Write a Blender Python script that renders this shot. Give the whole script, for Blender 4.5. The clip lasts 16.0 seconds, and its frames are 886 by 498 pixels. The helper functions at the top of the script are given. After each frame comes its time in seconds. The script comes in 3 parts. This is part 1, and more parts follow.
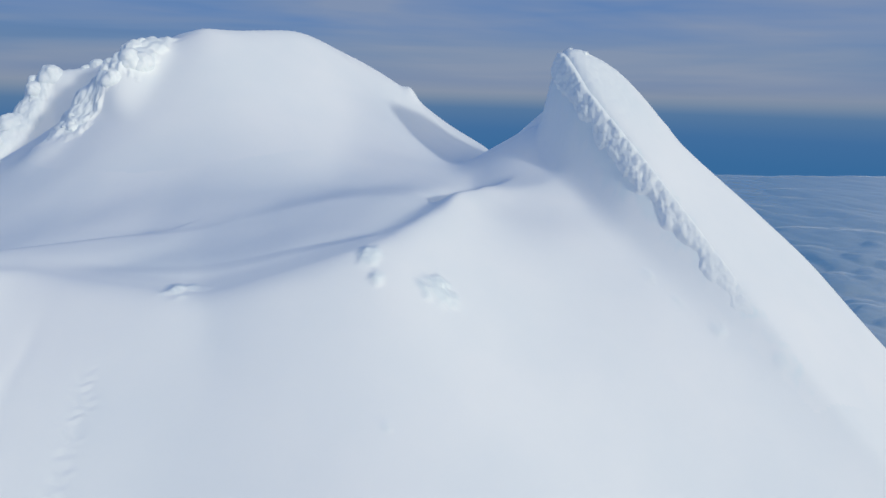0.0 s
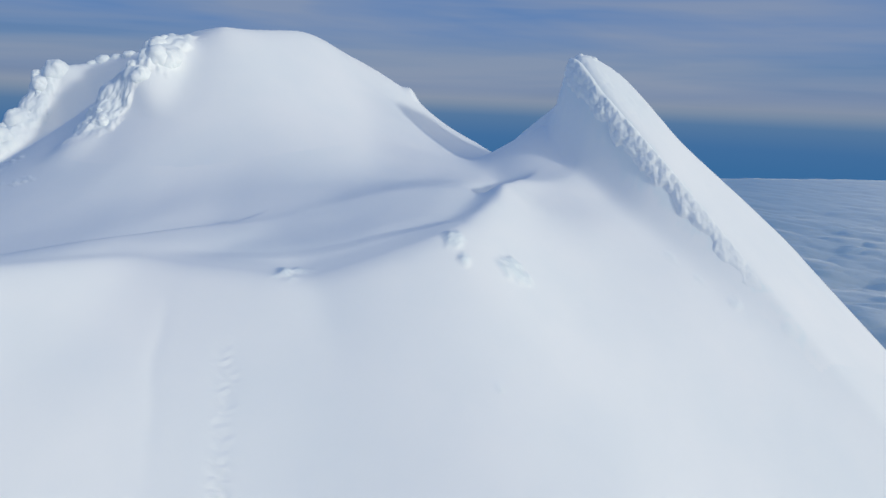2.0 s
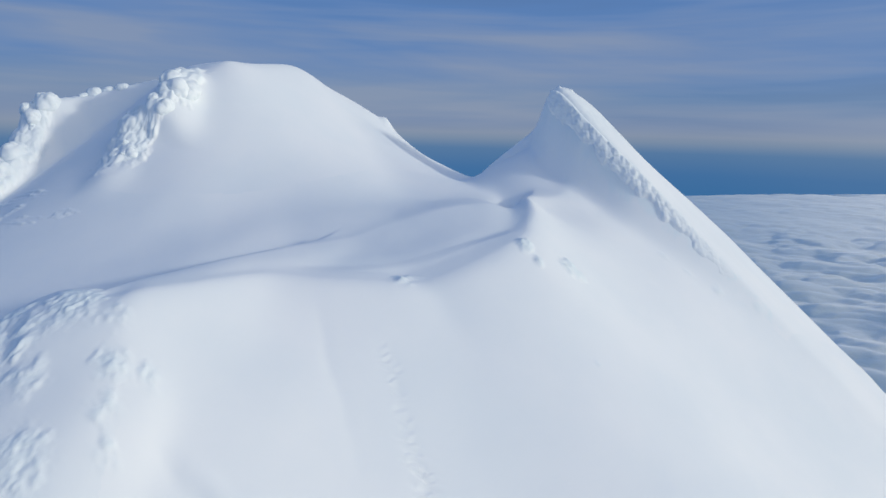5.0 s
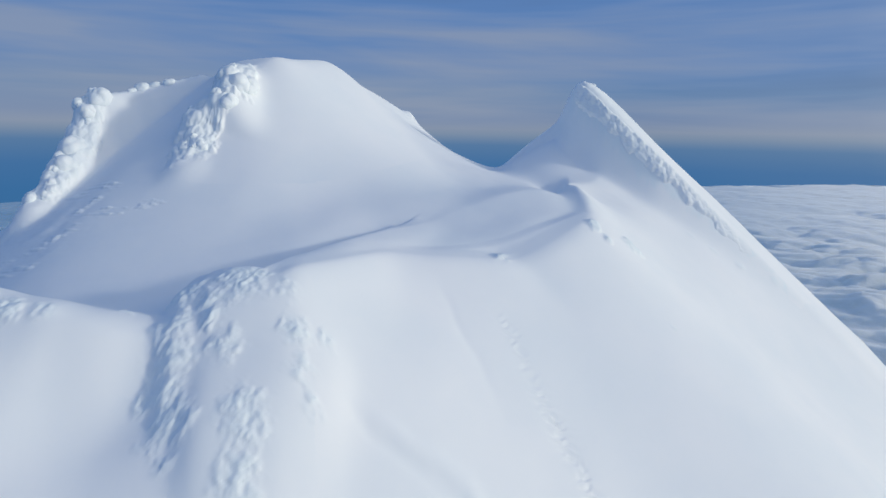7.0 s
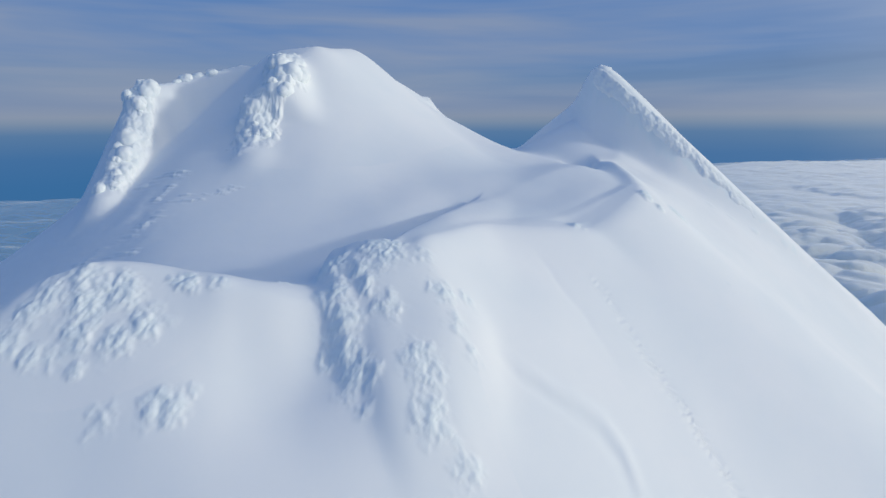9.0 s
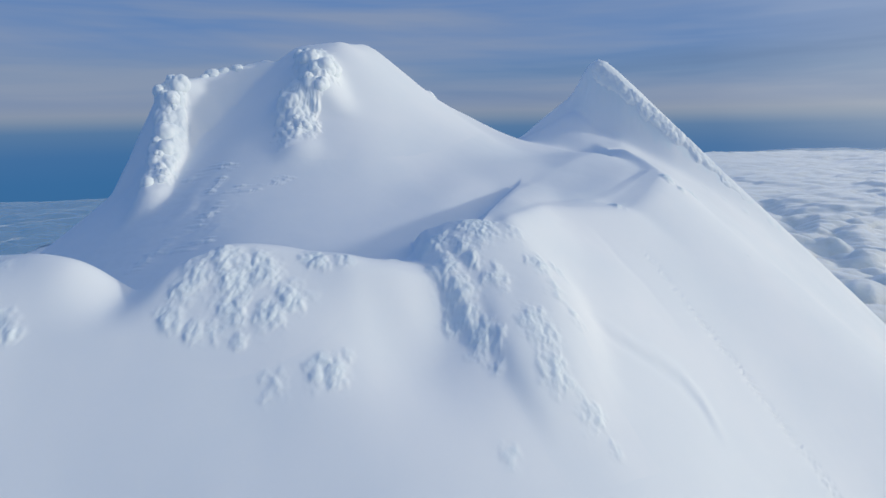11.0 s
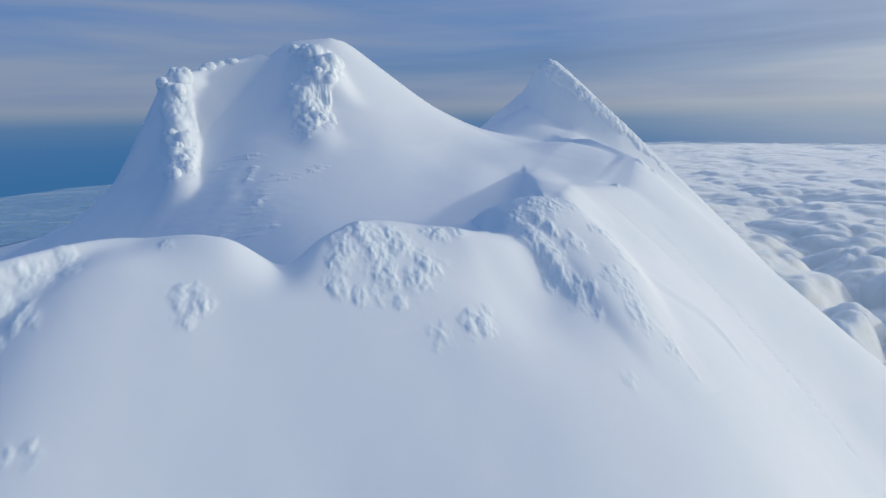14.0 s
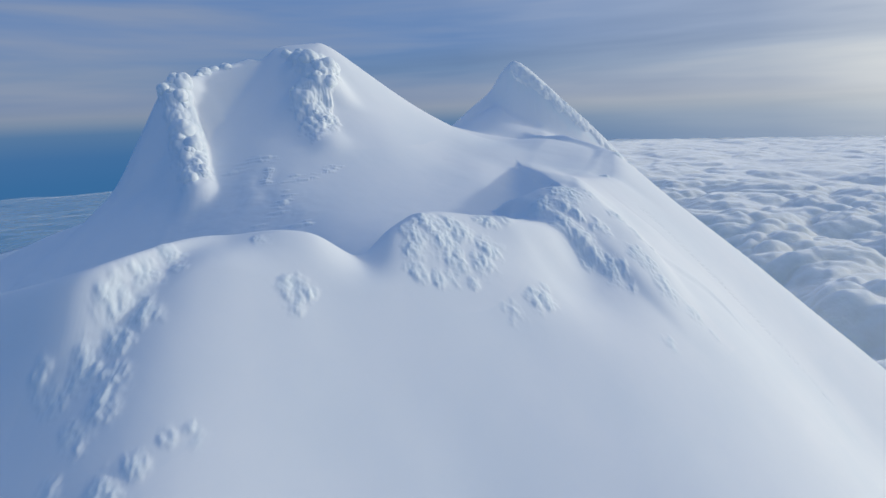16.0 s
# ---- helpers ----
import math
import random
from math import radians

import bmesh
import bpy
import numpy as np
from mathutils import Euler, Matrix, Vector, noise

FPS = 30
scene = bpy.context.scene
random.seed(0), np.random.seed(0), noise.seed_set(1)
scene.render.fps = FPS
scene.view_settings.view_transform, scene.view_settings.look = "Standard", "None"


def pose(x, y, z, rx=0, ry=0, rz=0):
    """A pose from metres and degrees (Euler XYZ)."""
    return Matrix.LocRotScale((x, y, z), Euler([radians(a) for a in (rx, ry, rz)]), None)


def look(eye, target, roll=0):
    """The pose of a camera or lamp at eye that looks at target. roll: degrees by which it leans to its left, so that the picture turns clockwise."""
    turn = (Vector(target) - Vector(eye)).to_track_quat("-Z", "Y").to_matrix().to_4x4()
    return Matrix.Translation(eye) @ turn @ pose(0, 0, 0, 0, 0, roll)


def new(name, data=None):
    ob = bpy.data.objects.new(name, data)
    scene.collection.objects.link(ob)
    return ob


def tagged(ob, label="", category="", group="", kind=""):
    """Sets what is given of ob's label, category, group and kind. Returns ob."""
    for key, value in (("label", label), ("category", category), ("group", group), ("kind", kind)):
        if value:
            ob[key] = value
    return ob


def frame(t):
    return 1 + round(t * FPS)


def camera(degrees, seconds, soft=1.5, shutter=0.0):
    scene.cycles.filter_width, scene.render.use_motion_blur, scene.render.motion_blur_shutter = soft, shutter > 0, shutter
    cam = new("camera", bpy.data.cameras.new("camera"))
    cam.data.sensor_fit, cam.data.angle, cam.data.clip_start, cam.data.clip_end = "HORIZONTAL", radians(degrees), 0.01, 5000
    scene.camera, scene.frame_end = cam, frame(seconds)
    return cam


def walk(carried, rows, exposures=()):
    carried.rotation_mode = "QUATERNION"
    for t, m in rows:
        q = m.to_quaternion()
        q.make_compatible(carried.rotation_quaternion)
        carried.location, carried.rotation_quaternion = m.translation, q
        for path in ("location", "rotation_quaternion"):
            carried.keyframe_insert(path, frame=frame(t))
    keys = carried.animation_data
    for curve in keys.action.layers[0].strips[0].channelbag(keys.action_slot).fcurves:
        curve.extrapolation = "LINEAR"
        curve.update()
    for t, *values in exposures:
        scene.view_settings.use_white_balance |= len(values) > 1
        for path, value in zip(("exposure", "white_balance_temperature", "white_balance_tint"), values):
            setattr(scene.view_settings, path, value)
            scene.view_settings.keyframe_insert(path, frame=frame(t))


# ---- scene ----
cam = camera(67.6, 16.0)
METRES, EYE, TILT, LEAN, TURN = 160.0, 220.0, -13.0, -1.6, 0.0
ROWS = [
    (0.0, 0.0, 0.0, 0.0, 0.0, 0.0, -0.0),
    (0.5, -0.0253, -0.0106, -0.0029, -1.82, -0.14, 0.41),
    (1.0, -0.0568, -0.021, -0.0074, -3.57, 0.0, 0.8),
    (1.5, -0.0852, -0.0287, -0.0104, -5.05, -0.11, 0.8),
    (2.0, -0.1165, -0.0378, -0.0132, -7.03, 0.23, 0.86),
    (2.5, -0.1444, -0.0448, -0.0138, -8.74, 1.66, 1.03),
    (3.0, -0.1766, -0.0507, -0.016, -10.99, 3.32, 1.97),
    (3.5, -0.2045, -0.0552, -0.0188, -13.06, 3.04, 2.82),
    (4.0, -0.2364, -0.0604, -0.0204, -15.56, 2.45, 3.51),
    (6.5, -0.3927, -0.0727, -0.0273, -21.61, 1.96, 5.17),
    (7.0, -0.4274, -0.0723, -0.0281, -23.18, 1.41, 5.61),
    (7.5, -0.4567, -0.0714, -0.0286, -24.36, 1.27, 6.04),
    (8.0, -0.4916, -0.0697, -0.0287, -25.46, 1.0, 6.59),
    (8.5, -0.5212, -0.0674, -0.0286, -26.38, 0.48, 7.14),
    (9.0, -0.5556, -0.0649, -0.0285, -27.51, -0.17, 7.87),
    (11.5, -0.71, -0.0392, -0.022, -34.59, -1.48, 9.69),
    (12.0, -0.7428, -0.0309, -0.0196, -36.27, -1.63, 10.09),
    (12.5, -0.7702, -0.0233, -0.0176, -38.02, -1.76, 10.53),
    (13.0, -0.8027, -0.0133, -0.0143, -40.47, -2.18, 10.83),
    (13.5, -0.8291, -0.0043, -0.0121, -42.56, -2.84, 10.91),
    (14.0, -0.8603, 0.0074, -0.009, -44.84, -3.75, 11.2),
    (14.5, -0.8857, 0.0178, -0.0063, -46.7, -4.7, 11.8),
    (15.0, -0.9152, 0.031, -0.0027, -48.89, -5.16, 12.57),
    (15.5, -0.9392, 0.0433, 0.001, -50.43, -4.98, 12.99),
    (16.0, -0.967, 0.0586, 0.0057, -52.32, -5.12, 13.22),
]
walk(cam, [(t, pose(0, 0, EYE, TILT, LEAN, TURN) @ pose(METRES * x, METRES * y, METRES * z, 90 + pitch, roll, yaw)) for t, x, y, z, yaw, pitch, roll in ROWS],
     exposures=[(0.0, -.32, 6250, 4), (6.0, -.28, 6250, 4), (16.0, -.28, 6250, 4)])

# ---- light ----
SUN_AZIMUTH, SUN_HEIGHT = 131.0, 14.0  # degrees: clockwise from +y, and over the horizon

sun = new("sun", bpy.data.lights.new("sun", "SUN"))
sun.data.energy, sun.data.angle, sun.data.color = 1.6, radians(3.5), (1.0, .905, .77)
sun_way = Vector((math.sin(radians(SUN_AZIMUTH)) * math.cos(radians(SUN_HEIGHT)), math.cos(radians(SUN_AZIMUTH)) * math.cos(radians(SUN_HEIGHT)), math.sin(radians(SUN_HEIGHT))))
sun.matrix_world = look(Vector((0, 0, 600)) + sun_way * 100, (0, 0, 600))


class Nodes:
    """A short hand for node trees."""

    def __init__(self, tree):
        self.tree = tree
        tree.nodes.clear()

    def add(self, kind, out=0, ins=(), operation="", blend=""):
        n = self.tree.nodes.new(kind)
        if operation:
            n.operation = operation
        if blend:
            n.blend_type = blend
        for key, value in dict(ins).items():
            if isinstance(value, bpy.types.NodeSocket):
                self.tree.links.new(value, n.inputs[key])
            else:
                n.inputs[key].default_value = value
        return n.outputs[out] if len(n.outputs) else n

    def math(self, op, a, b=0.0):
        return self.add("ShaderNodeMath", 0, {0: a, 1: b}, operation=op)

    def ramp(self, fac, stops):
        n = self.tree.nodes.new("ShaderNodeValToRGB")
        self.tree.links.new(fac, n.inputs[0])
        e = n.color_ramp.elements
        while len(e) < len(stops):
            e.new(0.5)
        for k, (at, c) in zip(e, stops):
            k.position, k.color = at, (*c, 1) if len(c) == 3 else c
        return n.outputs[0]

    def mix(self, fac, a, b, blend="MIX"):
        return self.add("ShaderNodeMixRGB", 0, {0: fac, 1: a, 2: b}, blend=blend)


def sky():
    world = bpy.data.worlds.new("sky")
    scene.world = world
    world.use_nodes = True
    n = Nodes(world.node_tree)
    air = n.tree.nodes.new("ShaderNodeTexSky")
    air.sky_type, air.sun_disc, air.altitude = "NISHITA", False, 2500.0
    air.sun_elevation, air.sun_rotation = radians(SUN_HEIGHT), radians(SUN_AZIMUTH)
    blue = air.outputs[0]
    way = n.add("ShaderNodeTexCoord", 0)
    axes = n.tree.nodes.new("ShaderNodeSeparateXYZ")
    n.tree.links.new(way, axes.inputs[0])
    up = axes.outputs[2]
    # haze over the distant sea below the horizon, a pale band on it, grey-blue stratus above
    lift = n.math("MULTIPLY_ADD", up, 1.0)
    lift.node.inputs[2].default_value = 0.5
    haze = n.ramp(lift, [(.30, (.05, .17, .38)), (.42, (.055, .18, .41)), (.455, (.07, .19, .42)), (.485, (.12, .23, .43)), (.500, (.25, .32, .46)), (.508, (.30, .35, .48)),
                         (.522, (.24, .31, .49)), (.56, (.175, .285, .51)), (.60, (.145, .27, .56)), (.72, (.135, .26, .57)), (.85, (.072, .225, .57)), (1.0, (.06, .205, .56))])
    above = n.add("ShaderNodeMapRange", 0, {0: up, 1: -.004, 2: .03})
    # long streaks of stratus, pale and dark, in two sizes
    long_way = n.add("ShaderNodeMapping", 0, {0: way, 3: (1.3, 1.3, 12.0)})
    streak = n.add("ShaderNodeTexNoise", 0, {"Vector": long_way, "Scale": 1.0, "Detail": 4.0, "Roughness": .5, "Distortion": .5})
    fine_way = n.add("ShaderNodeMapping", 0, {0: way, 1: (3.0, 1.0, 0.4), 3: (3.5, 3.5, 60.0)})
    wisp = n.add("ShaderNodeTexNoise", 0, {"Vector": fine_way, "Scale": 1.0, "Detail": 4.0, "Roughness": .5, "Distortion": .5})
    mixed = n.math("ADD", n.math("MULTIPLY", streak, .85), n.math("MULTIPLY", wisp, .15))
    light = n.add("ShaderNodeMapRange", 0, {0: mixed, 1: .46, 2: .66})
    dark = n.add("ShaderNodeMapRange", 0, {0: mixed, 1: .50, 2: .32})
    col = n.mix(n.math("MULTIPLY", n.math("MULTIPLY", light, above), .60), haze, (.38, .41, .52, 1))
    col = n.mix(n.math("MULTIPLY", n.math("MULTIPLY", dark, above), .35), col, (.11, .18, .34, 1))
    # towards the sun the veil glows
    glow = n.add("ShaderNodeVectorMath", 1, {0: way, 1: sun_way}, operation="DOT_PRODUCT")
    near = n.ramp(glow, [(.0, (0, 0, 0)), (.25, (.05, .05, .05)), (.60, (.38, .38, .38)), (.71, (.66, .66, .66)), (1.0, (1, 1, 1))])
    veiled = n.add("ShaderNodeMapRange", 0, {0: mixed, 1: .30, 2: .66, 3: .55, 4: 1.25})
    low = n.add("ShaderNodeMapRange", 0, {0: up, 1: -.10, 2: .02, 3: .35, 4: 1.0})
    col = n.mix(n.math("MULTIPLY", n.math("MULTIPLY", near, veiled), low), col, (1.04, 1.0, .97, 1))
    # the bright veil close round the sun
    core = n.ramp(glow, [(.0, (0, 0, 0)), (.76, (0, 0, 0)), (.92, (.36, .31, .24)), (1.0, (1.1, .95, .72))])
    col = n.mix(low, col, core, "ADD")
    scaled = n.mix(1.0, blue, (.06, .06, .06, 1), "MULTIPLY")
    col = n.mix(.98, scaled, col)
    bg = n.add("ShaderNodeBackground", 0, {0: col, 1: 1.0})
    n.add("ShaderNodeOutputWorld", 0, {0: bg})


sky()


# ---- materials ----
def material(name, build):
    m = bpy.data.materials.new(name)
    m.use_nodes = True
    n = Nodes(m.node_tree)
    build(n)
    return m


def snow_look(n):
    """Wind-packed snow: broad faint tints, fine grain, and glassy rime where the relief carries it."""
    at = n.add("ShaderNodeTexCoord", 3)
    fine = n.add("ShaderNodeTexNoise", 0, {"Vector": at, "Scale": 2.6, "Detail": 8.0, "Roughness": .62})
    drift = n.add("ShaderNodeMapping", 0, {0: at, 2: (0, 0, radians(28)), 3: (.10, .5, .22)})
    wind = n.add("ShaderNodeTexNoise", 0, {"Vector": drift, "Scale": 1.0, "Detail": 6.0, "Roughness": .6, "Distortion": .4})
    broad = n.add("ShaderNodeTexNoise", 0, {"Vector": at, "Scale": .06, "Detail": 5.0})
    col = n.ramp(broad, [(.3, (.83, .865, .885)), (.7, (.895, .905, .91))])
    col = n.mix(n.math("MULTIPLY", wind, .10), col, (.78, .83, .87, 1))
    rime = n.add("ShaderNodeAttribute", 2)
    rime.node.attribute_name = "rime"
    col = n.mix(n.math("MULTIPLY", rime, .5), col, (.74, .84, .87, 1))
    grain = n.math("ADD", n.math("MULTIPLY", wind, .8), n.math("MULTIPLY", fine, n.math("ADD", n.math("MULTIPLY", rime, 1.2), .25)))
    relief_out = n.add("ShaderNodeBump", 0, {"Height": grain, "Strength": .05, "Distance": .08})
    rough = n.math("SUBTRACT", .8, n.math("MULTIPLY", rime, .3))
    b = n.add("ShaderNodeBsdfPrincipled", 0, {"Base Color": col, "Roughness": rough, "Normal": relief_out, "Specular IOR Level": .25})
    n.add("ShaderNodeOutputMaterial", 0, {0: b})


def rime_look(n):
    """Knobbly rime: white with a glassy cyan cast in its hollows."""
    at = n.add("ShaderNodeTexCoord", 3)
    fine = n.add("ShaderNodeTexNoise", 0, {"Vector": at, "Scale": 3.2, "Detail": 8.0, "Roughness": .65})
    cell = n.add("ShaderNodeTexVoronoi", 0, {"Vector": at, "Scale": 2.4})
    each = n.add("ShaderNodeObjectInfo", 5)
    col = n.ramp(fine, [(.3, (.80, .86, .885)), (.7, (.88, .90, .905))])
    col = n.mix(n.math("MULTIPLY", each, .25), col, (.80, .87, .885, 1))
    rough_height = n.math("ADD", fine, n.math("MULTIPLY", cell, -.5))
    relief_out = n.add("ShaderNodeBump", 0, {"Height": rough_height, "Strength": .5, "Distance": .15})
    b = n.add("ShaderNodeBsdfPrincipled", 0, {"Base Color": col, "Roughness": .6, "Normal": relief_out, "Specular IOR Level": .3})
    n.add("ShaderNodeOutputMaterial", 0, {0: b})


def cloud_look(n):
    """Stratocumulus: white tinted cream to stand in for warm sunlight, scattering deep under its surface, thinning out
    to nothing at the far edge.
    """
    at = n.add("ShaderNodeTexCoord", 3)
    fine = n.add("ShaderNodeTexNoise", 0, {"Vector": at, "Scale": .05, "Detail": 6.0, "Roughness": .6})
    # sunlight's warmth is put into the base colour, strongest in blue
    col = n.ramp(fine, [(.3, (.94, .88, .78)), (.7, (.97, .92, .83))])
    puffed = n.add("ShaderNodeBump", 0, {"Height": fine, "Strength": .4, "Distance": 5.0})
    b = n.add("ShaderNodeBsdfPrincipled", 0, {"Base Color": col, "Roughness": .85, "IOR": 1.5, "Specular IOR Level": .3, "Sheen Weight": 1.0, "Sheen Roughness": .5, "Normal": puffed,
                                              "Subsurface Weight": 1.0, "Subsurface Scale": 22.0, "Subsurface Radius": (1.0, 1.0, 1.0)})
    # transparency: thin cloud at the far edge, plus imitated haze north and west
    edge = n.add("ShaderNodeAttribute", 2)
    edge.node.attribute_name = "thin_haze"
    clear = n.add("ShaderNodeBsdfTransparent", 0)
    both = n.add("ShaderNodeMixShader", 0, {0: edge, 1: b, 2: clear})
    n.add("ShaderNodeOutputMaterial", 0, {0: both})


SNOW, RIME, CLOUD = material("snow", snow_look), material("rime", rime_look), material("cloud", cloud_look)


# ---- relief of the summit: heights in metres over x and y ----
BASE = 200.0
HUB = (-50.0, 130.0)


def sp(v, w):
    """A ramp that starts softly over w metres."""
    return w * np.logaddexp(0.0, v / w)


def smax(a, b, k):
    """The higher of two surfaces with a fillet of about k metres."""
    return k * np.logaddexp(a / k, b / k)


def step(v):
    v = np.clip(v, 0.0, 1.0)
    return v * v * (3 - 2 * v)


def soft_curve(knots, values, x, spread):
    """A line through knots, rounded over about twice the spread."""
    lo, hi = knots[0] - 4 * spread, knots[-1] + 4 * spread
    at = np.linspace(lo, hi, 1500)
    gap = at[1] - at[0]
    reach = max(1, int(2.5 * spread / gap))
    bell = np.exp(-.5 * (np.arange(-reach, reach + 1) * gap / (.62 * spread)) ** 2)
    line = np.interp(np.linspace(lo - reach * gap, hi + reach * gap, 1500 + 2 * reach), knots, values)
    return np.interp(x, at, np.convolve(line, bell / bell.sum(), "valid"))


def crest(points, x, y, blend=0.5):
    """Distance to a crest line in plan and its height there, eased over blend metres from one stretch to the next."""
    pts = np.array(points, dtype=float)
    leg = np.r_[0, np.cumsum(np.hypot(*np.diff(pts[:, :2], axis=0).T))]
    s = np.linspace(0, leg[-1], max(8, int(leg[-1] / 1.5)))
    near = weight = high = 0.0
    ds = [np.hypot(x - a, y - b) for a, b in zip(np.interp(s, leg, pts[:, 0]), np.interp(s, leg, pts[:, 1]))]
    least = np.minimum.reduce(ds)
    for d, h in zip(ds, np.interp(s, leg, pts[:, 2])):
        w = np.exp((least - d) / blend)
        weight, high, near = weight + w, high + w * h, near + w * d
    return near / weight, high / weight


def line_distance(points, x, y):
    """Distance in plan to a line of straight stretches."""
    best = np.full(np.shape(x), 1e9)
    for (ax, ay), (bx, by) in zip(points, points[1:]):
        dx, dy = bx - ax, by - ay
        t = np.clip(((x - ax) * dx + (y - ay) * dy) / (dx * dx + dy * dy), 0, 1)
        best = np.minimum(best, np.hypot(x - ax - t * dx, y - ay - t * dy))
    return best


def right_of(points, x, y):
    """How far a place lies to the right of a crest line that is nearly straight."""
    (ax, ay, _), (bx, by, _) = points[0], points[-1]
    n = math.hypot(bx - ax, by - ay)
    return ((x - ax) * (by - ay) - (y - ay) * (bx - ax)) / n


def bump(x, y, cx, cy, rx, ry, turn=0.0):
    c, s = math.cos(radians(turn)), math.sin(radians(turn))
    u, v = (x - cx) * c + (y - cy) * s, -(x - cx) * s + (y - cy) * c
    return np.exp(-(u / rx) ** 2 - (v / ry) ** 2)


# bearing round the hub (degrees from south, east positive): distance and height of the rim, and its fall outside
RIM_AT = [-180, -120, -90, -70, -53, -50.5, -48.3, -46.6, -45.0, -43.0, -41.3, -39.9, -38.5, -36.4, -35.2, -33.5, -32, -30.3, -27.5, -25, -23.4, -20.5, -18.9, -17, -15, -11.3, -4, 7, 21.6, 36.4, 51, 57.4, 66.4, 76, 100, 150, 180]
RIM_FAR = [60.0, 95.0, 105.0, 96.0, 95.2, 86.5, 82.0, 81.6, 81.8, 81.9, 81.9, 81.8, 81.7, 81.5, 81.0, 80.0, 78.8, 77.5, 76.4, 76.5, 76.9, 77.8, 78.6, 79.1, 79.1, 78.2, 73.3, 65.8, 70.9, 73.0, 66.1, 64.7, 72.3, 75.0, 68.0, 60.0, 60.0]
RIM_HIGH = [-5.0, -26.0, -18.0, 0.6, 3.2, 2.9, 2.1, 1.4, 1.5, 1.7, 1.4, 1.0, -0.6, -3.0, -1.9, 0.3, 0.9, 1.9, 1.6, 1.0, 0.5, 0.3, -0.3, -0.6, -1.2, -2.2, 2.3, 2.0, 0.1, 4.2, 6.9, 6.1, 7.3, 8.7, 5.0, 3.0, -5.0]
FALL_AT = [-180, -75, -55, -35, -15, 0, 15, 30, 45, 60, 75, 100, 180]
FALL_NEAR = [0.8, 0.66, 0.69, 0.92, 0.82, 0.81, 0.93, 0.7, 0.89, 0.38, 0.39, 0.8, 0.8]
FALL_FAR = [0.8, 0.7, 0.71, 0.8, 0.79, 1.1, 1.1, 0.8, 0.89, 0.73, 0.6, 0.8, 0.8]
DOME = [(-50.9, 133.2, 31.4), (-43.7, 126.3, 32.2), (-29.3, 141.2, 34.8), (-21.2, 149.5, 30.3), (-8.0, 147.4, 22.6), (2.6, 140.5, 9.9), (13.7, 127.1, 6.4)]
DOME_WIDE, DOME_SHAPE = 31.2, 1.41
TOWER = [(-57.5, 135.4, 26.6), (-64.6, 136.2, 24.7), (-70.0, 135.9, 23.1), (-77.4, 133.5, 21.9), (-79.8, 127.0, 12.9), (-82.7, 121.9, 8.6), (-85.7, 115.4, 3.1)]
BLUFF = [(-51.7, 122.0, 27.8), (-54.2, 116.1, 23.9), (-59.2, 114.6, 20.2), (-60.2, 111.9, 14.5), (-61.9, 107.4, 10.1)]
DRIFT = [(-35.6, 79.4, 2.3), (-36.4, 77.6, 2.8), (-38.3, 75.1, 3.15), (-46, 68, 2.8), (-55, 61, 2.2)]
HOLLOW = [(8.5, 114), (6.0, 104), (3.4, 97), (.6, 91)]
RIDGE_AT = [76, 84, 94, 98, 106, 114.5, 120, 125.5, 130.2, 141, 152]
RIDGE_X = [-6.5, -2.9, 0.2, 1.6, 3.0, 0.5, -2.0, -6.0, -8.2, -13, -18]
RIDGE_HIGH = [3.3, 3.9, 4.9, 5.5, 6.7, 8.3, 10.4, 13.7, 15.6, 20.5, 24]
RIDGE_WEST = [.10, .12, .16, .18, .25, .34, .40, .43, .45, .5, .5]
RIB_WEST = [(-63.0, 61, .8), (-65.5, 57, -.2), (-66.4, 53, -2.4), (-67.2, 48.5, -5.6), (-67.6, 44.5, -8.8), (-67.8, 41, -12.4)]
RIB = [(-59.7, 57.1, 3.0), (-59.0, 51.1, -2.4), (-61.9, 44.4, -6.4), (-62.8, 37.0, -10.7), (-62.7, 31.3, -17.5), (-61.5, 21.6, -32.0)]
GULLY_AT, GULLY_X = [36, 43, 46, 49, 55, 62], [-70.6, -70.2, -69.9, -69.7, -69.4, -68.8]
# small lip along the eastern rim, over a crease at its inner foot: bearing, distance of the crease, height of the lip
LIP_AT = [0, 8, 12.6, 18.9, 24, 27.2, 30, 33, 36.2, 38, 41, 46, 50, 55, 59, 64, 69]
LIP_FAR = [65.0, 64.5, 64.0, 65.0, 66.4, 67.2, 67.7, 68.6, 69.8, 70.2, 70.0, 68.8, 66.4, 64.6, 64.2, 65.0, 66.0]
LIP_HIGH = [0, .06, .14, .18, .2, .22, .3, .42, .3, .1, .15, .35, .75, 1.0, 1.0, .6, 0]
FLOOR_WEST, FLOOR_EAST = -5.4, 3.0
SPIRE_TOP, SPIRE_SOUTH, SPIRE_EAST, SPIRE_NORTH = 29.3, 0.90, 0.34, 1.12
CLIFF_AT = [-20, -8, 0, 20, 35, 60]
CLIFF = [2.6, 4.6, 5.8, 1.8, 1.16, 0.73]
WALL_AT = [-18, -8, 0, 8, 13, 20, 27, 41, 60]
WALL = [-4.0, 1.0, -3.3, -3.1, -1.4, 1.2, 4.0, 9.5, 19.0]
EDGE_AT = [-16, -6, 0, 5, 12, 25, 50, 75, 110]
EDGE = [1.5, 1.7, 7.5, 10.5, 13.2, 29.7, 41.5, 20.0, 7.0]


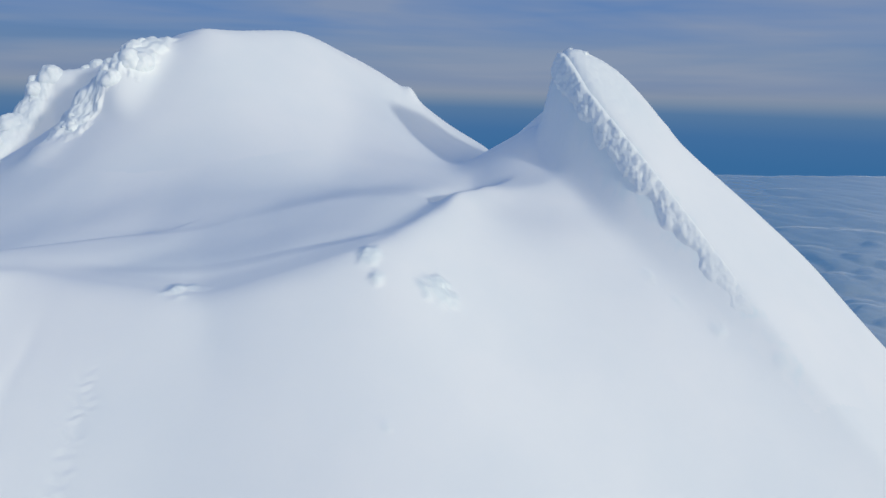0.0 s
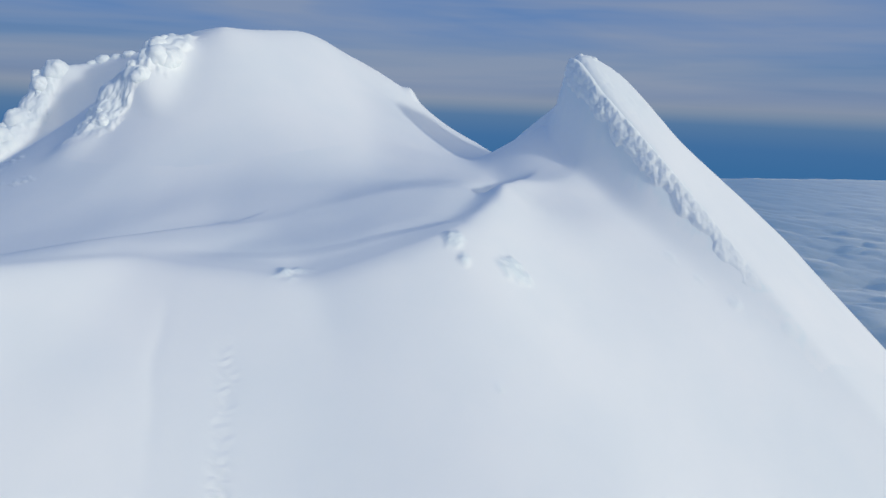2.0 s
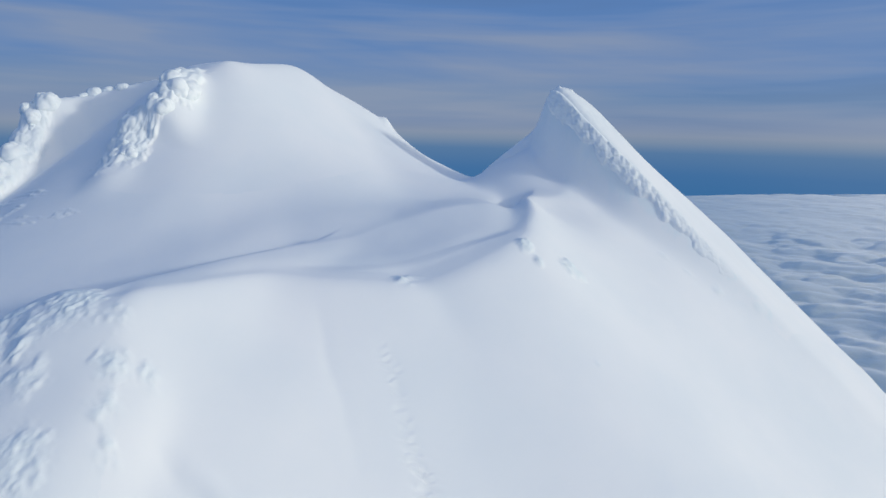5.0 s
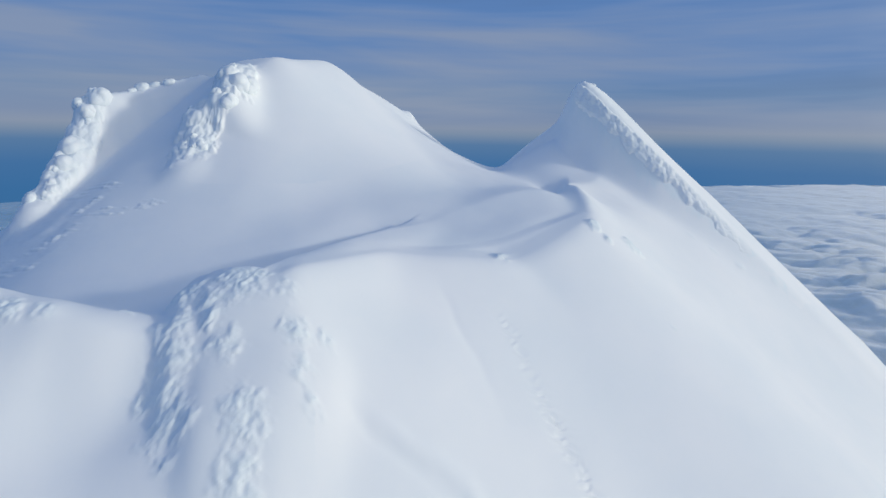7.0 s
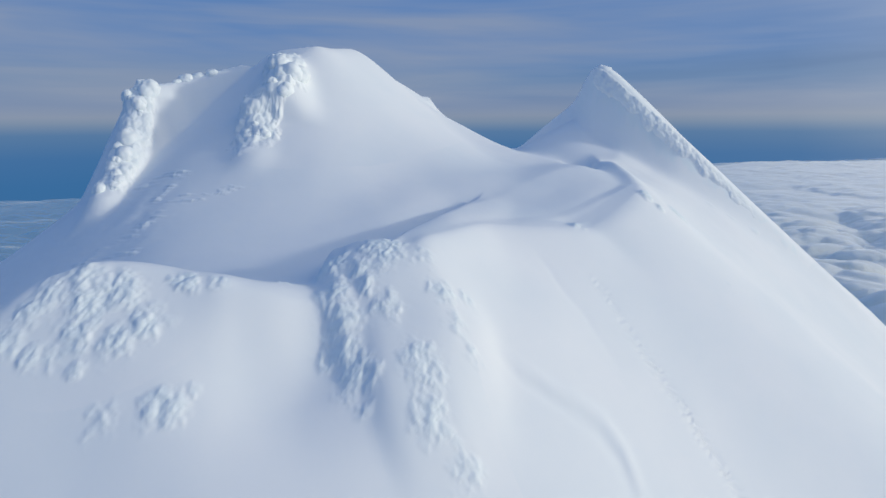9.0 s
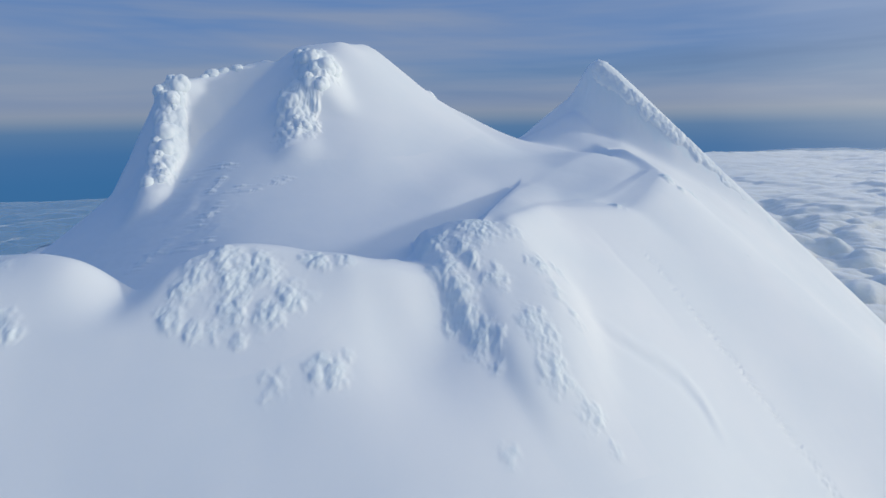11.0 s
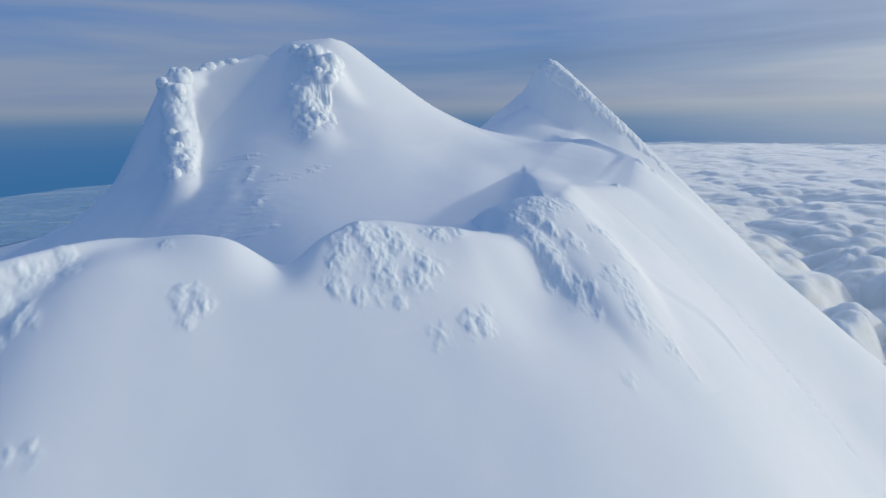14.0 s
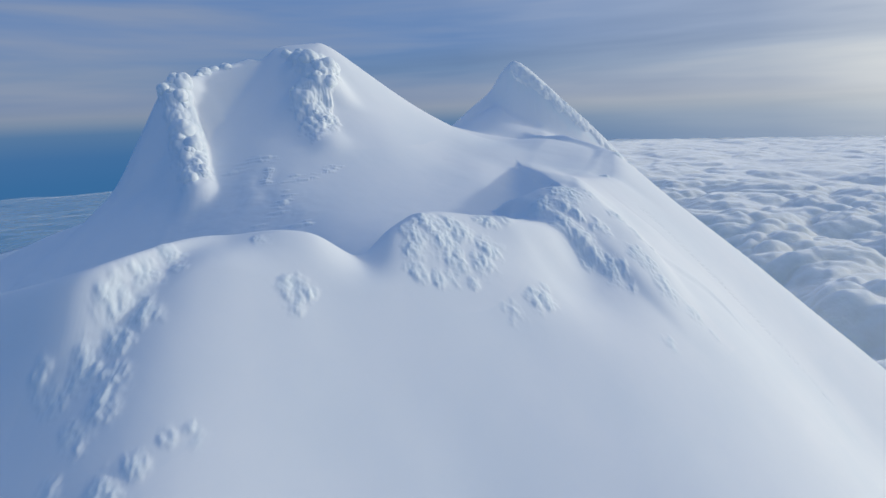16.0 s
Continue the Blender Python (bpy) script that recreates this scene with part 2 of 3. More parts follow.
def spire(x, y):
    """The ice spire: a blade that falls in a plane to the south-east and in a wall to the west."""
    u, v = .35 * (x - 21.5) - .94 * (y - 113), .94 * (x - 21.5) + .35 * (y - 113)
    wall, edge = soft_curve(WALL_AT, WALL, u, 2.0), soft_curve(EDGE_AT, EDGE, u, 2.0)
    top = SPIRE_TOP - SPIRE_SOUTH * (sp(u, 1.5) - .25) - SPIRE_EAST * sp(v, 1.5) - SPIRE_NORTH * (sp(-u - 1.0, 1.3) - .2) - .9 * sp(v - edge, 1.2)
    top = top - .14 * sp(u - 58, 5)
    cliff = soft_curve(CLIFF_AT, CLIFF, u, 3.0)
    return top - cliff * sp(wall - v, .6)


def rim_out(d, th):
    """Fall from the rim: steepening outwards."""
    a, b = soft_curve(FALL_AT, FALL_NEAR, th, 8.0), soft_curve(FALL_AT, FALL_FAR, th, 8.0)
    return a * (np.sqrt(np.maximum(d, 0) ** 2 + 4) - 2) + (b - a) * sp(d - 24, 5) + .09 * step((th - 30) / 20) * sp(d - 50, 8)


def relief(x, y):
    dx, dy = x - HUB[0], y - HUB[1]
    r, th = np.hypot(dx, dy), np.degrees(np.arctan2(dx, -dy))
    far, high = soft_curve(RIM_AT, RIM_FAR, th, 2.5), soft_curve(RIM_AT, RIM_HIGH, th, 1.2)
    far_wide, high_wide = soft_curve(RIM_AT, RIM_FAR, th, 14.0), soft_curve(RIM_AT, RIM_HIGH, th, 14.0)
    d = r - far
    away = step(d / (8 + 8 * step((th + 30) / 14)))
    outer = high + (high_wide - high) * away - rim_out(d + (far - far_wide) * away, th)
    floor = FLOOR_WEST + (FLOOR_EAST - FLOOR_WEST) * step((x + 48) / 42) - .45 * sp(-82 - x, 4) - .5 * sp(y - 165, 5)
    # to the east the flank comes down evenly to a small groove behind the rim
    over = right_of(DRIFT[1:], x, y)
    ease = .4 * sp(y - 71, 2)
    east = step((1.5 + ease - over) / (3.0 + ease + 1.6 * sp(y - 79, 2))) * step((x + 58) / 14)
    even = high - .12 * step(-d / 3) + np.maximum(FLOOR_EAST - .2 - high, .4) * np.clip(-d / 32, 0, .45)
    inner = high + (floor - high) * step(-d / 16)
    inner = inner + (even - inner) * east
    z = np.where(d > 0, outer, inner)
    # dome: a bell round its crest
    dd, ch = crest(DOME, x, y, 4.0)
    foot = floor + .5 + (np.minimum(floor + .5, even) - floor - .5) * east
    bell = foot + (ch - foot) * np.exp(-(dd / DOME_WIDE) ** DOME_SHAPE) - .5 * sp(dd - 16, 3) * step((y - 140) / 20)
    bell = bell - 0.05 * sp(dd - 36, 4) * step((x + 34) / 14)
    z = smax(z, bell - 2.5 * sp(d + 3, 1.2), 1.1)
    # the dome's flank ends in a soft ridge over a hollow that comes down from the col
    z = z - .6 * bump(x, y, 0, 90, 5, 11) * step(-d / 3) - 1.4 * np.exp(-(line_distance(HOLLOW, x, y) / 2.6) ** 2) * step(-d / 3)
    west = soft_curve(RIDGE_AT, RIDGE_X, y, 2.5) - x
    ridge = soft_curve(RIDGE_AT, RIDGE_HIGH, y, 2.5) + soft_curve(RIDGE_AT, RIDGE_WEST, y, 2.5) * west
    ridge = ridge - (1.0 - .55 * step((y - 100) / 16)) * sp(-west, 2.0) - .5 * sp(west - 11, 5) - 1.0 * sp(west - 30, 4) - .35 * sp(84 - y, 4) - 2.5 * sp(d + 3, 1.2) - .45 * sp(y - 138, 3)
    z = smax(z, ridge - 0.6, 2.2)
    # spur low on the dome's north-western side
    z = z + 4.5 * bump(x, y, -97, 186, 22, 18)
    # ice tower and bluff on the dome's western shoulder
    dd, ch = crest(TOWER, x, y)
    z = smax(z, ch + .6 - 1.8 * sp(dd - 2.2, .6), .8)
    dd, ch = crest(BLUFF, x, y)
    z = smax(z, ch + .4 - 1.5 * sp(dd - 2.8, 1.0), 1.3)
    # the western shoulder turns away from the sun
    z = z - .5 * sp(-.63 * (x + 117) + .78 * (y - 70), 1.8) * step((d + 5) / 8) * step((-42 - th) / 5) * step((170 - r) / 40) * step((-20 - x) / 10)
    # a broad shallow trough between the shoulder and the rib
    z = z - 2.8 * bump(x, y, -74.5, 47.5, 6.5, 6.5)
    # rimed rib under the rim, steep on its western side
    dd, ch = crest(RIB, x, y, 2.0)
    side = right_of(RIB, x, y)
    z = smax(z, ch + .3 - (.5 + 1.0 * step((side + 3) / 5)) * sp(dd - 4.6 - 1.2 * step((side + 3) / 5), .7) - 1.0 * sp(dd - 9, .8) - .35 * sp(43 - y, 1.5), .7)
    dd, ch = crest(RIB_WEST, x, y, 2.0)
    side = right_of(RIB_WEST, x, y)
    z = smax(z, ch + .5 - (.35 + 1.6 * step((side - .5) / 2)) * sp(dd - 2.4, .35) - .8 * sp(dd - 7, .8) - .8 * sp(46.3 - y, 1.4), .6)
    # trough at the foot of the rib's western wall
    over = x - np.interp(y, GULLY_AT, GULLY_X)
    z = z - 1.2 * np.exp(-(over / np.where(over < 0, 3.5, 1.5)) ** 2) * step((58 - y) / 9) * step((y - 43) / 7)
    # the bowl's side rises to the end of the drift lip
    z = z + 1.2 * bump(x, y, -46.0, 81.0, 12.0, 7.0, 36)
    # drift lip inside the rim
    dd, ch = crest(DRIFT, x, y, 2.0)
    side = right_of(DRIFT[1:], x, y)
    z = smax(z, ch + .1 - (.12 + .8 * step((side + .6) / 1.2)) * sp(dd - .9, .45) - 1.0 * sp(dd - 7, 1.5) - 1.5 * sp(d + 1, .8), .8)
    # the flank's foot leans to the south behind the eastern rim
    z = z + 1.0 * bump(x, y, -20, 86, 15, 7)
    # the eastern rim's lip
    e, up = r - soft_curve(LIP_AT, LIP_FAR, th, 2.0), np.interp(th, LIP_AT, LIP_HIGH)
    z = z + up * (step((e + .8) / 2.4) * np.exp(-(np.maximum(e - 1.4, 0) / 3.0) ** 1.5) - .12 * np.exp(-((e + .9) / 1.2) ** 2))
    z = z - .22 * np.exp(-((d - .4) / 1.7) ** 2) * step((th - 6) / 6) * step((34 - th) / 6)
    # apron of snow round the spire's foot
    away = np.sqrt((x - 17) ** 2 + (y - 117) ** 2 + 4)
    z = smax(z, 16.8 - .66 * away - .3 * sp(away - 30, 4), 1.2)
    z = smax(z, spire(x, y), 2.2)
    return z


# ---- noise on arrays ----
def lattice(i, j, k):
    h = (i * 374761393 + j * 668265263 + k * 2147483647 + 974711) & 0xffffffff
    h = ((h ^ (h >> 13)) * 1274126177) & 0xffffffff
    return ((h ^ (h >> 16)) & 0xffff) / 65535.0


def value_noise(x, y, seed=0):
    i, j = np.floor(x).astype(np.int64), np.floor(y).astype(np.int64)
    f, g = x - i, y - j
    f, g = f * f * f * (f * (f * 6 - 15) + 10), g * g * g * (g * (g * 6 - 15) + 10)
    a, b, c, d = (lattice(i + p, j + q, seed) for p, q in ((0, 0), (1, 0), (0, 1), (1, 1)))
    return (a + (b - a) * f) * (1 - g) + (c + (d - c) * f) * g


def fbm(x, y, octaves=4, seed=0, gain=.5):
    total, amp, norm = 0.0, 1.0, 0.0
    for o in range(octaves):
        total, norm = total + amp * value_noise(x * 2 ** o + 17.3 * o, y * 2 ** o - 9.1 * o, seed + o), norm + amp
        amp *= gain
    return total / norm


def lumps(p, seed=0):
    """Rounded knobs, one to each unit cell of space: 1 on a knob's top, 0 in the creases. p: n x 3."""
    base = np.floor(p).astype(np.int64)
    best = np.full(len(p), 9.0)
    for o in np.ndindex(3, 3, 3):
        c = base + np.array(o) - 1
        k = [lattice(c[:, 0] + 57 * c[:, 2], c[:, 1] - 31 * c[:, 2], seed + s) for s in (1, 2, 3)]
        best = np.minimum(best, sum((c[:, a] + .15 + .7 * k[a] - p[:, a]) ** 2 for a in range(3)))
    return np.clip(1 - best, 0, 1)


def billows(x, y, seed=0):
    """The same in plan, for clouds."""
    i, j = np.floor(x).astype(np.int64), np.floor(y).astype(np.int64)
    best = np.full(x.shape, 9.0)
    for o in np.ndindex(3, 3):
        a, b = i + o[0] - 1, j + o[1] - 1
        size = .75 + .5 * lattice(a, b, seed + 7)
        d = ((a + .1 + .8 * lattice(a, b, seed + 1) - x) ** 2 + (b + .1 + .8 * lattice(a, b, seed + 2) - y) ** 2) / size
        best = np.minimum(best, d)
    return np.clip(1 - best, 0, 1)


# ---- meshes from grids ----
def link(name, co, quads, mat, parent=None, normals=None, values=None, named="rime"):
    me = bpy.data.meshes.new(name)
    me.vertices.add(len(co))
    me.vertices.foreach_set("co", co.ravel().astype(np.float32))
    me.loops.add(quads.size)
    me.loops.foreach_set("vertex_index", quads.ravel().astype(np.int32))
    me.polygons.add(len(quads))
    me.polygons.foreach_set("loop_start", np.arange(0, quads.size, quads.shape[1], dtype=np.int32))
    me.update(calc_edges=True)
    me.polygons.foreach_set("use_smooth", np.ones(len(quads), dtype=bool))
    if values is not None:
        me.attributes.new(named, "FLOAT", "POINT").data.foreach_set("value", values.astype(np.float32))
    if normals is not None:
        me.normals_split_custom_set_from_vertices(normals.astype(np.float32))
    me.materials.append(mat)
    ob = new(name, me)
    ob.parent = parent
    return ob


def grid_quads(rows, cols):
    idx = np.arange(rows * cols).reshape(rows, cols)
    return np.stack([idx[:-1, :-1], idx[:-1, 1:], idx[1:, 1:], idx[1:, :-1]], -1).reshape(-1, 4)


def grid_normals(P):
    n = np.cross(np.gradient(P, axis=1), np.gradient(P, axis=0))
    return n / np.linalg.norm(n, axis=-1, keepdims=True)


def graded(stops):
    """Grid lines from (start, spacing) stops; the last stop ends the line."""
    out = []
    for (a, sa), (b, _) in zip(stops, stops[1:]):
        out.append(np.linspace(a, b, max(2, round(abs(b - a) / sa)), endpoint=False))
    return np.concatenate(out + [[stops[-1][0]]])


# ---- where rime grows: places in plan and their reach ----
RIME_RIB = [(-65.2, 57, 1.8), (-67, 53, 1.7), (-67.4, 50, 1.7), (-68.2, 47.8, 1.6), (-67.9, 45, 1.7), (-63.2, 54.6, 1.4), (-63.9, 52.2, 1.3), (-62.8, 49.3, 1.3), (-60.3, 56.3, 2.0), (-56.5, 53.6, 1.1),
            (-56.3, 49.2, 1.3), (-56.2, 46, 1.2), (-56, 43, .8), (-53.2, 49, .9), (-61.9, 42.6, 1.7), (-63.2, 38.7, 1.5), (-61.6, 35.4, 1.4), (-72.2, 35, .9), (-68.3, 41.6, .8), (-61, 32.6, .8)]
RIME_SHOULDER = [(-96, 57.4, 1.3), (-94.2, 59.2, 1.5), (-92.4, 60.8, 1.5), (-89.8, 61, 1.6), (-89.4, 57.8, 1.8), (-90.8, 55.8, 1.5), (-92.6, 54.6, 1.1), (-86.8, 58.4, 1.8), (-87.5, 53.8, 1.5),
                 (-84.9, 54.6, 1.6), (-80.6, 58, 1.5), (-77.9, 56.5, 1.1), (-84.7, 47.3, 1.5), (-89.6, 48.2, 1.1), (-81.9, 48, .7), (-94.5, 55.4, 1.0), (-91, 52.8, .8), (-71, 58, 1.0)]
RIME_WEST = [(-117.6, 73.4, 1.5), (-121, 72.6, 1.7), (-124.6, 71.9, 1.7), (-123.3, 69.6, 1.8), (-125.8, 69.2, 1.6), (-129.2, 69.4, 1.9), (-132, 69.8, 1.5), (-128.2, 67, 1.6), (-129.8, 65.8, 1.7),
             (-132.4, 65.4, 1.5), (-135.8, 63.5, 1.2), (-126, 58.4, 1.1), (-127.6, 59.3, .9), (-130.7, 59.6, 1.2), (-133.6, 59.5, 1.6), (-132, 72.4, 1.2), (-118, 71.2, 1.1),
             (-110, 63, 1.7), (-111.2, 61.4, 1.1), (-108.5, 69.8, 1.1), (-109, 61.6, 1.0)]
RIME_CREST = [(-7.8, 69.0, 1.5), (-6.4, 66.6, 1.0), (.4, 69.0, 1.6), (-1.4, 67.6, 1.0), (-26.4, 63.8, 1.3), (-24.6, 65, 1.0), (-4.3, 54.1, .6), (27.9, 84.6, 1.0), (31, 81.8, 1.0), (35.7, 79.6, 1.1), (43, 77.4, 1.0)]
RIME_LOW = [(-77.8, 113, 1.4), (-75.4, 112.2, 1.2), (-79.6, 114, .9), (-74.9, 106, .8), (-72, 100.1, 1.2), (-68.6, 99.1, 1.3), (-75.5, 102.2, .9), (-80.2, 99.1, 1.0), (-82.2, 97.6, 1.0), (-84.2, 96.6, 1.2),
            (-87.2, 97.2, 1.4), (-89.4, 97.6, 1.6), (-87.5, 93.4, 1.4), (-85, 89, 1.2), (-91.5, 95.4, 1.4)]

# streaks of crumbled rime low on the dome's western flank, and their half widths
STREAKS = [([(-80, 114.2), (-77.5, 113), (-75, 112), (-73.8, 109)], 1.5), ([(-77, 103), (-73, 100.4), (-68, 99)], 1.5), ([(-79.5, 99.4), (-84, 97), (-89, 96.8), (-93, 95.2)], 1.7),
           ([(-84, 90), (-87.5, 93.2), (-91, 96)], 1.6), ([(-76, 107.6), (-79, 105.4)], 1.2)]


def patches(places, x, y, wide=1.0):
    out = np.zeros(np.shape(x))
    for cx, cy, reach in places:
        out = np.maximum(out, min(1.0, .25 + .36 * reach) * bump(x, y, cx, cy, wide * reach, wide * reach))
    return out


RIPPLE = [(-30.9, 58), (-30.6, 50), (-29.3, 44), (-28.5, 38), (-27.5, 30), (-27, 20)]
FLUTE = [(-37.2, 60), (-36.6, 52), (-36, 44)]
FOLD = [(-51.2, 46.3), (-49.4, 43.4), (-46, 40.9), (-43.1, 38.7), (-42.1, 36.3), (-42.5, 33.2), (-43.4, 30)]

# ---- the mountain ----
gx = graded([(-420, 10), (-220, 3), (-145, .30), (-134, .16), (-52, .30), (52, .5), (75, 1.2), (120, 5), (200, 12), (460, 12)])
gy = graded([(-380, 12), (-60, 4), (0, 1.0), (22, .40), (31, .16), (73, .32), (150, 1.0), (190, 5), (480, 5)])
X, Y = np.meshgrid(gx, gy)
Z = relief(X, Y)

# wind-laid unevenness, the rippled runnel, a flute and a curved fold in the crust
Z += .42 * (fbm(X / 10, Y / 10, 4, 5, .32) - .5) + .015 * (fbm(X / 1.4, Y / 2.6, 3, 15) - .5)
Xw, Yw = X + 2.2 * (fbm(X / 7, Y / 7, 3, 25) - .5), Y + 1.0 * (fbm(X / 5, Y / 5, 3, 26) - .5)
dd = line_distance(RIPPLE, Xw, Y)
ruffle = bump(dd, 0 * dd, 0, 0, 1.1, 1) * step((57.5 - Y) / 5) * (.5 + .5 * step((50 - Y) / 6))
Z += ruffle * (.14 * np.sin(7.5 * Y + 11 * fbm(X / 1.2, Y / 1.2, 2, 21) + 1.5 * (X + 30)) * (.4 + fbm(X / 2, Y / 2, 2, 22)) - .12)
dd = line_distance(FLUTE, Xw, Yw)
Z -= .10 * bump(dd, 0 * dd, 0, 0, .8, 1) * step((60 - Y) / 4) * step((Y - 40) / 10)
dd, beside = line_distance(FOLD, Xw, Yw), line_distance(FOLD, Xw + 1.3, Yw + .8)
Z += (.28 * bump(dd, 0 * dd, 0, 0, 1.1, 1) - .2 * bump(beside, 0 * dd, 0, 0, 1.0, 1)) * step((Y - 30) / 6) * step((46 - Y) / 5)
# small lips of wind-packed snow on the dome's and the spire's skyline
Z += 1.3 * bump(X, Y, -7.0, 147.5, 1.5, 2.0) + .9 * bump(X, Y, 38.2, 112.6, 1.8, 1.6)

P = np.stack([X, Y, BASE + Z], -1)
N = grid_normals(P)

# rime: knobs of ice pushed out along the surface
ragged = fbm(X / 1.1, Y / 1.1, 3, 31) - .5
soft_rime = sum(patches(places, X, Y, wide) for places, wide in ((RIME_RIB, 1.45), (RIME_SHOULDER, 1.35), (RIME_WEST, 1.1), (RIME_CREST, 1.2)))
streak = .8 * sum(np.exp(-(line_distance(way, X, Y) / wide) ** 2) for way, wide in STREAKS)
speckle = fbm((X + .5 * Y) / 1.3, (1.5 * Z + .4 * Y) / 1.0, 3, 33) - .5
soft_rime = step((soft_rime + .8 * ragged - .12) / .9) * step(soft_rime / .45) * (1 + .35 * step((X + 40) / 10) * step((Y - 60) / 3) - .8 * step((Y - 74) / 2) * step((X - 10) / 4))
crumbled = step((streak + 2.4 * speckle - .45) / 1.1) * step(streak / .4)
tower_d, _ = crest(TOWER, X, Y)
bluff_d, _ = crest(BLUFF, X, Y)
stout_rime = np.maximum(step((3.6 - tower_d + 2.5 * ragged) / 1.6) * step((-74.5 - X) / 1.5) * step((Y - 114) / 3), step((4.6 - bluff_d + 3.2 * ragged) / 2.0) * step((Y - 105) / 4))
su, sv = .35 * (X - 21.5) - .94 * (Y - 113), .94 * (X - 21.5) + .35 * (Y - 113)
wall_v = sv - soft_curve(WALL_AT, WALL, su, 2.0)
wall_rime = np.exp(-((wall_v + .3 + .7 * step((su - 5) / 15)) / (.9 + 1.2 * step((su - 5) / 15))) ** 2) * step((su + 4) / 4) * (1 - .6 * step((su - 20) / 14)) * step((48 - su) / 6)
wall_rime = step((wall_rime + .9 * ragged - .25) / .5) * step(wall_rime / .3)
top_rime = .45 * step((16 - su) / 8) * step((su + 8) / 4) * step((wall_v + 3) / 1) * step((13 - wall_v) / 4)

push = np.zeros(X.shape)
for mask, parts_of in ((stout_rime, ((3.4, .8, 1.15, 51), (1.5, .8, .5, 52), (.75, .9, .24, 53))),
                       (top_rime, ((1.4, .8, .42, 71), (.6, .8, .2, 72)))):
    pick = mask > .01
    at = P[pick]
    wx, wy, wz = at.T
    at = at + .9 * np.stack([value_noise(wy / 1.3, wz / 1.3, 91), value_noise(wx / 1.3, wz / 1.3, 92), value_noise(wx / 1.3, wy / 1.3, 93)], -1)
    total = 0.0
    for cell, upright, amount, seed in parts_of:
        total = total + amount * (lumps(at * np.array([1 / cell, 1 / cell, upright / cell]), seed) - .4)
    push[pick] += total * mask[pick]
# soft rime: a crust of overlapping rounded scales, drawn out a little down the slope, crumbly on top
hub_r, hub_a = np.hypot(X - HUB[0], Y - HUB[1]), np.degrees(np.arctan2(X - HUB[0], HUB[1] - Y))
pick = soft_rime > .01
down, round_ = hub_r[pick], np.radians(hub_a[pick]) * 80
wob, wob_b = 1.6 * (fbm(round_ / 1.8, down / 1.8, 3, 96) - .5), 1.6 * (fbm(round_ / 1.8, down / 1.8, 3, 97) - .5)
flat_at = np.stack([round_ + wob + .25 * down, down + wob_b, 0 * down], -1)
scales = lumps(flat_at / np.array([1.9, 2.4, 1.0]), 44) + .55 * lumps(flat_at / np.array([.8, 1.1, 1.0]) + 5, 45) + .26 * lumps(flat_at / np.array([.34, .5, 1.0]) + 9, 46)
crumb = fbm(round_ / .55, down / .7, 3, 47) - .5
push[pick] += soft_rime[pick] * (.14 + .38 * (scales - .98) + .24 * crumb)
# crumbled rime: low, loose lumps
pick = crumbled > .01
at = P[pick] + .7 * (fbm(X[pick] / .9, Y[pick] / .9, 3, 95) - .5)[:, None]
push[pick] += crumbled[pick] * (.24 * lumps(at / 1.5, 48) + .15 * lumps(at / .7, 49) - .06)
# faint flutes on the dome's shaded western flank
flank = step((-72 - X) / 12) * step((Y - 86) / 10) * step((150 - Y) / 10) * (hub_r < 78)
round_w = np.radians(hub_a) * 45
push += flank * (.5 * (fbm(round_w / 5 + .9 * fbm(X / 6, Y / 6, 2, 36), hub_r / 12, 3, 37, .35) - .5) + .15 * (fbm(X / 2.2, (Y + 2 * Z) / 3.5, 3, 38) - .5))
P = P + N * push[..., None]
N = grid_normals(P)
rime_value = np.clip(soft_rime + .4 * crumbled + stout_rime * .6 + wall_rime + top_rime, 0, 1)

# the forms that the summit falls into, and the patches of rime on each
inside = hub_r < soft_curve(RIM_AT, RIM_FAR, hub_a, 2.5)
dome_d, _ = crest(DOME, X, Y, 4.0)
rib_d, _ = crest(RIB, X, Y, 2.0)
form = np.where(inside, 1, 0)
form[inside & (dome_d < 33)] = 2
form[(spire(X, Y) > relief(X, Y) - 1.6) & (su < 46) & (su > -20)] = 3
form[tower_d < 3.8] = 4
form[bluff_d < 3.4] = 5
form[(rib_d < 7.0) & (Y > 30)] = 6
form[bump(X, Y, -88, 56, 11, 7) > .42] = 7
form[bump(X, Y, -126, 66, 13, 9) > .42] = 8
PATCHES = RIME_RIB + RIME_SHOULDER + RIME_WEST + RIME_CREST + RIME_LOW
patch, nearest = np.full(X.shape, -1), np.full(X.shape, .12)
for k, (px, py, reach) in enumerate(PATCHES):
    here = bump(X, Y, px, py, reach, reach)
    closer = (here > nearest) & (np.maximum(soft_rime, 1.5 * crumbled) > .25)
    patch[closer], nearest[closer] = k, here[closer]

for k in range(len(PATCHES)):
    if (patch[:-1, :-1] == k).sum() < 60:
        patch[patch == k] = -1
quads = grid_quads(*X.shape)
face_form, face_patch = form[:-1, :-1].ravel(), patch[:-1, :-1].ravel()
face_wall = ((wall_rime > .3) & (form == 3))[:-1, :-1].ravel()
flat_p, flat_n, flat_v = P.reshape(-1, 3), N.reshape(-1, 3), rime_value.ravel()


def cut(name, faces, parent=None):
    """A stretch of the relief as a mesh of its own, with its origin at its parent."""
    own = quads[faces]
    used, own_idx = np.unique(own, return_inverse=True)
    base = np.array(parent.location) if parent else np.zeros(3)
    return link(name, flat_p[used] - base, own_idx.reshape(-1, 4), SNOW, parent, flat_n[used], flat_v[used])


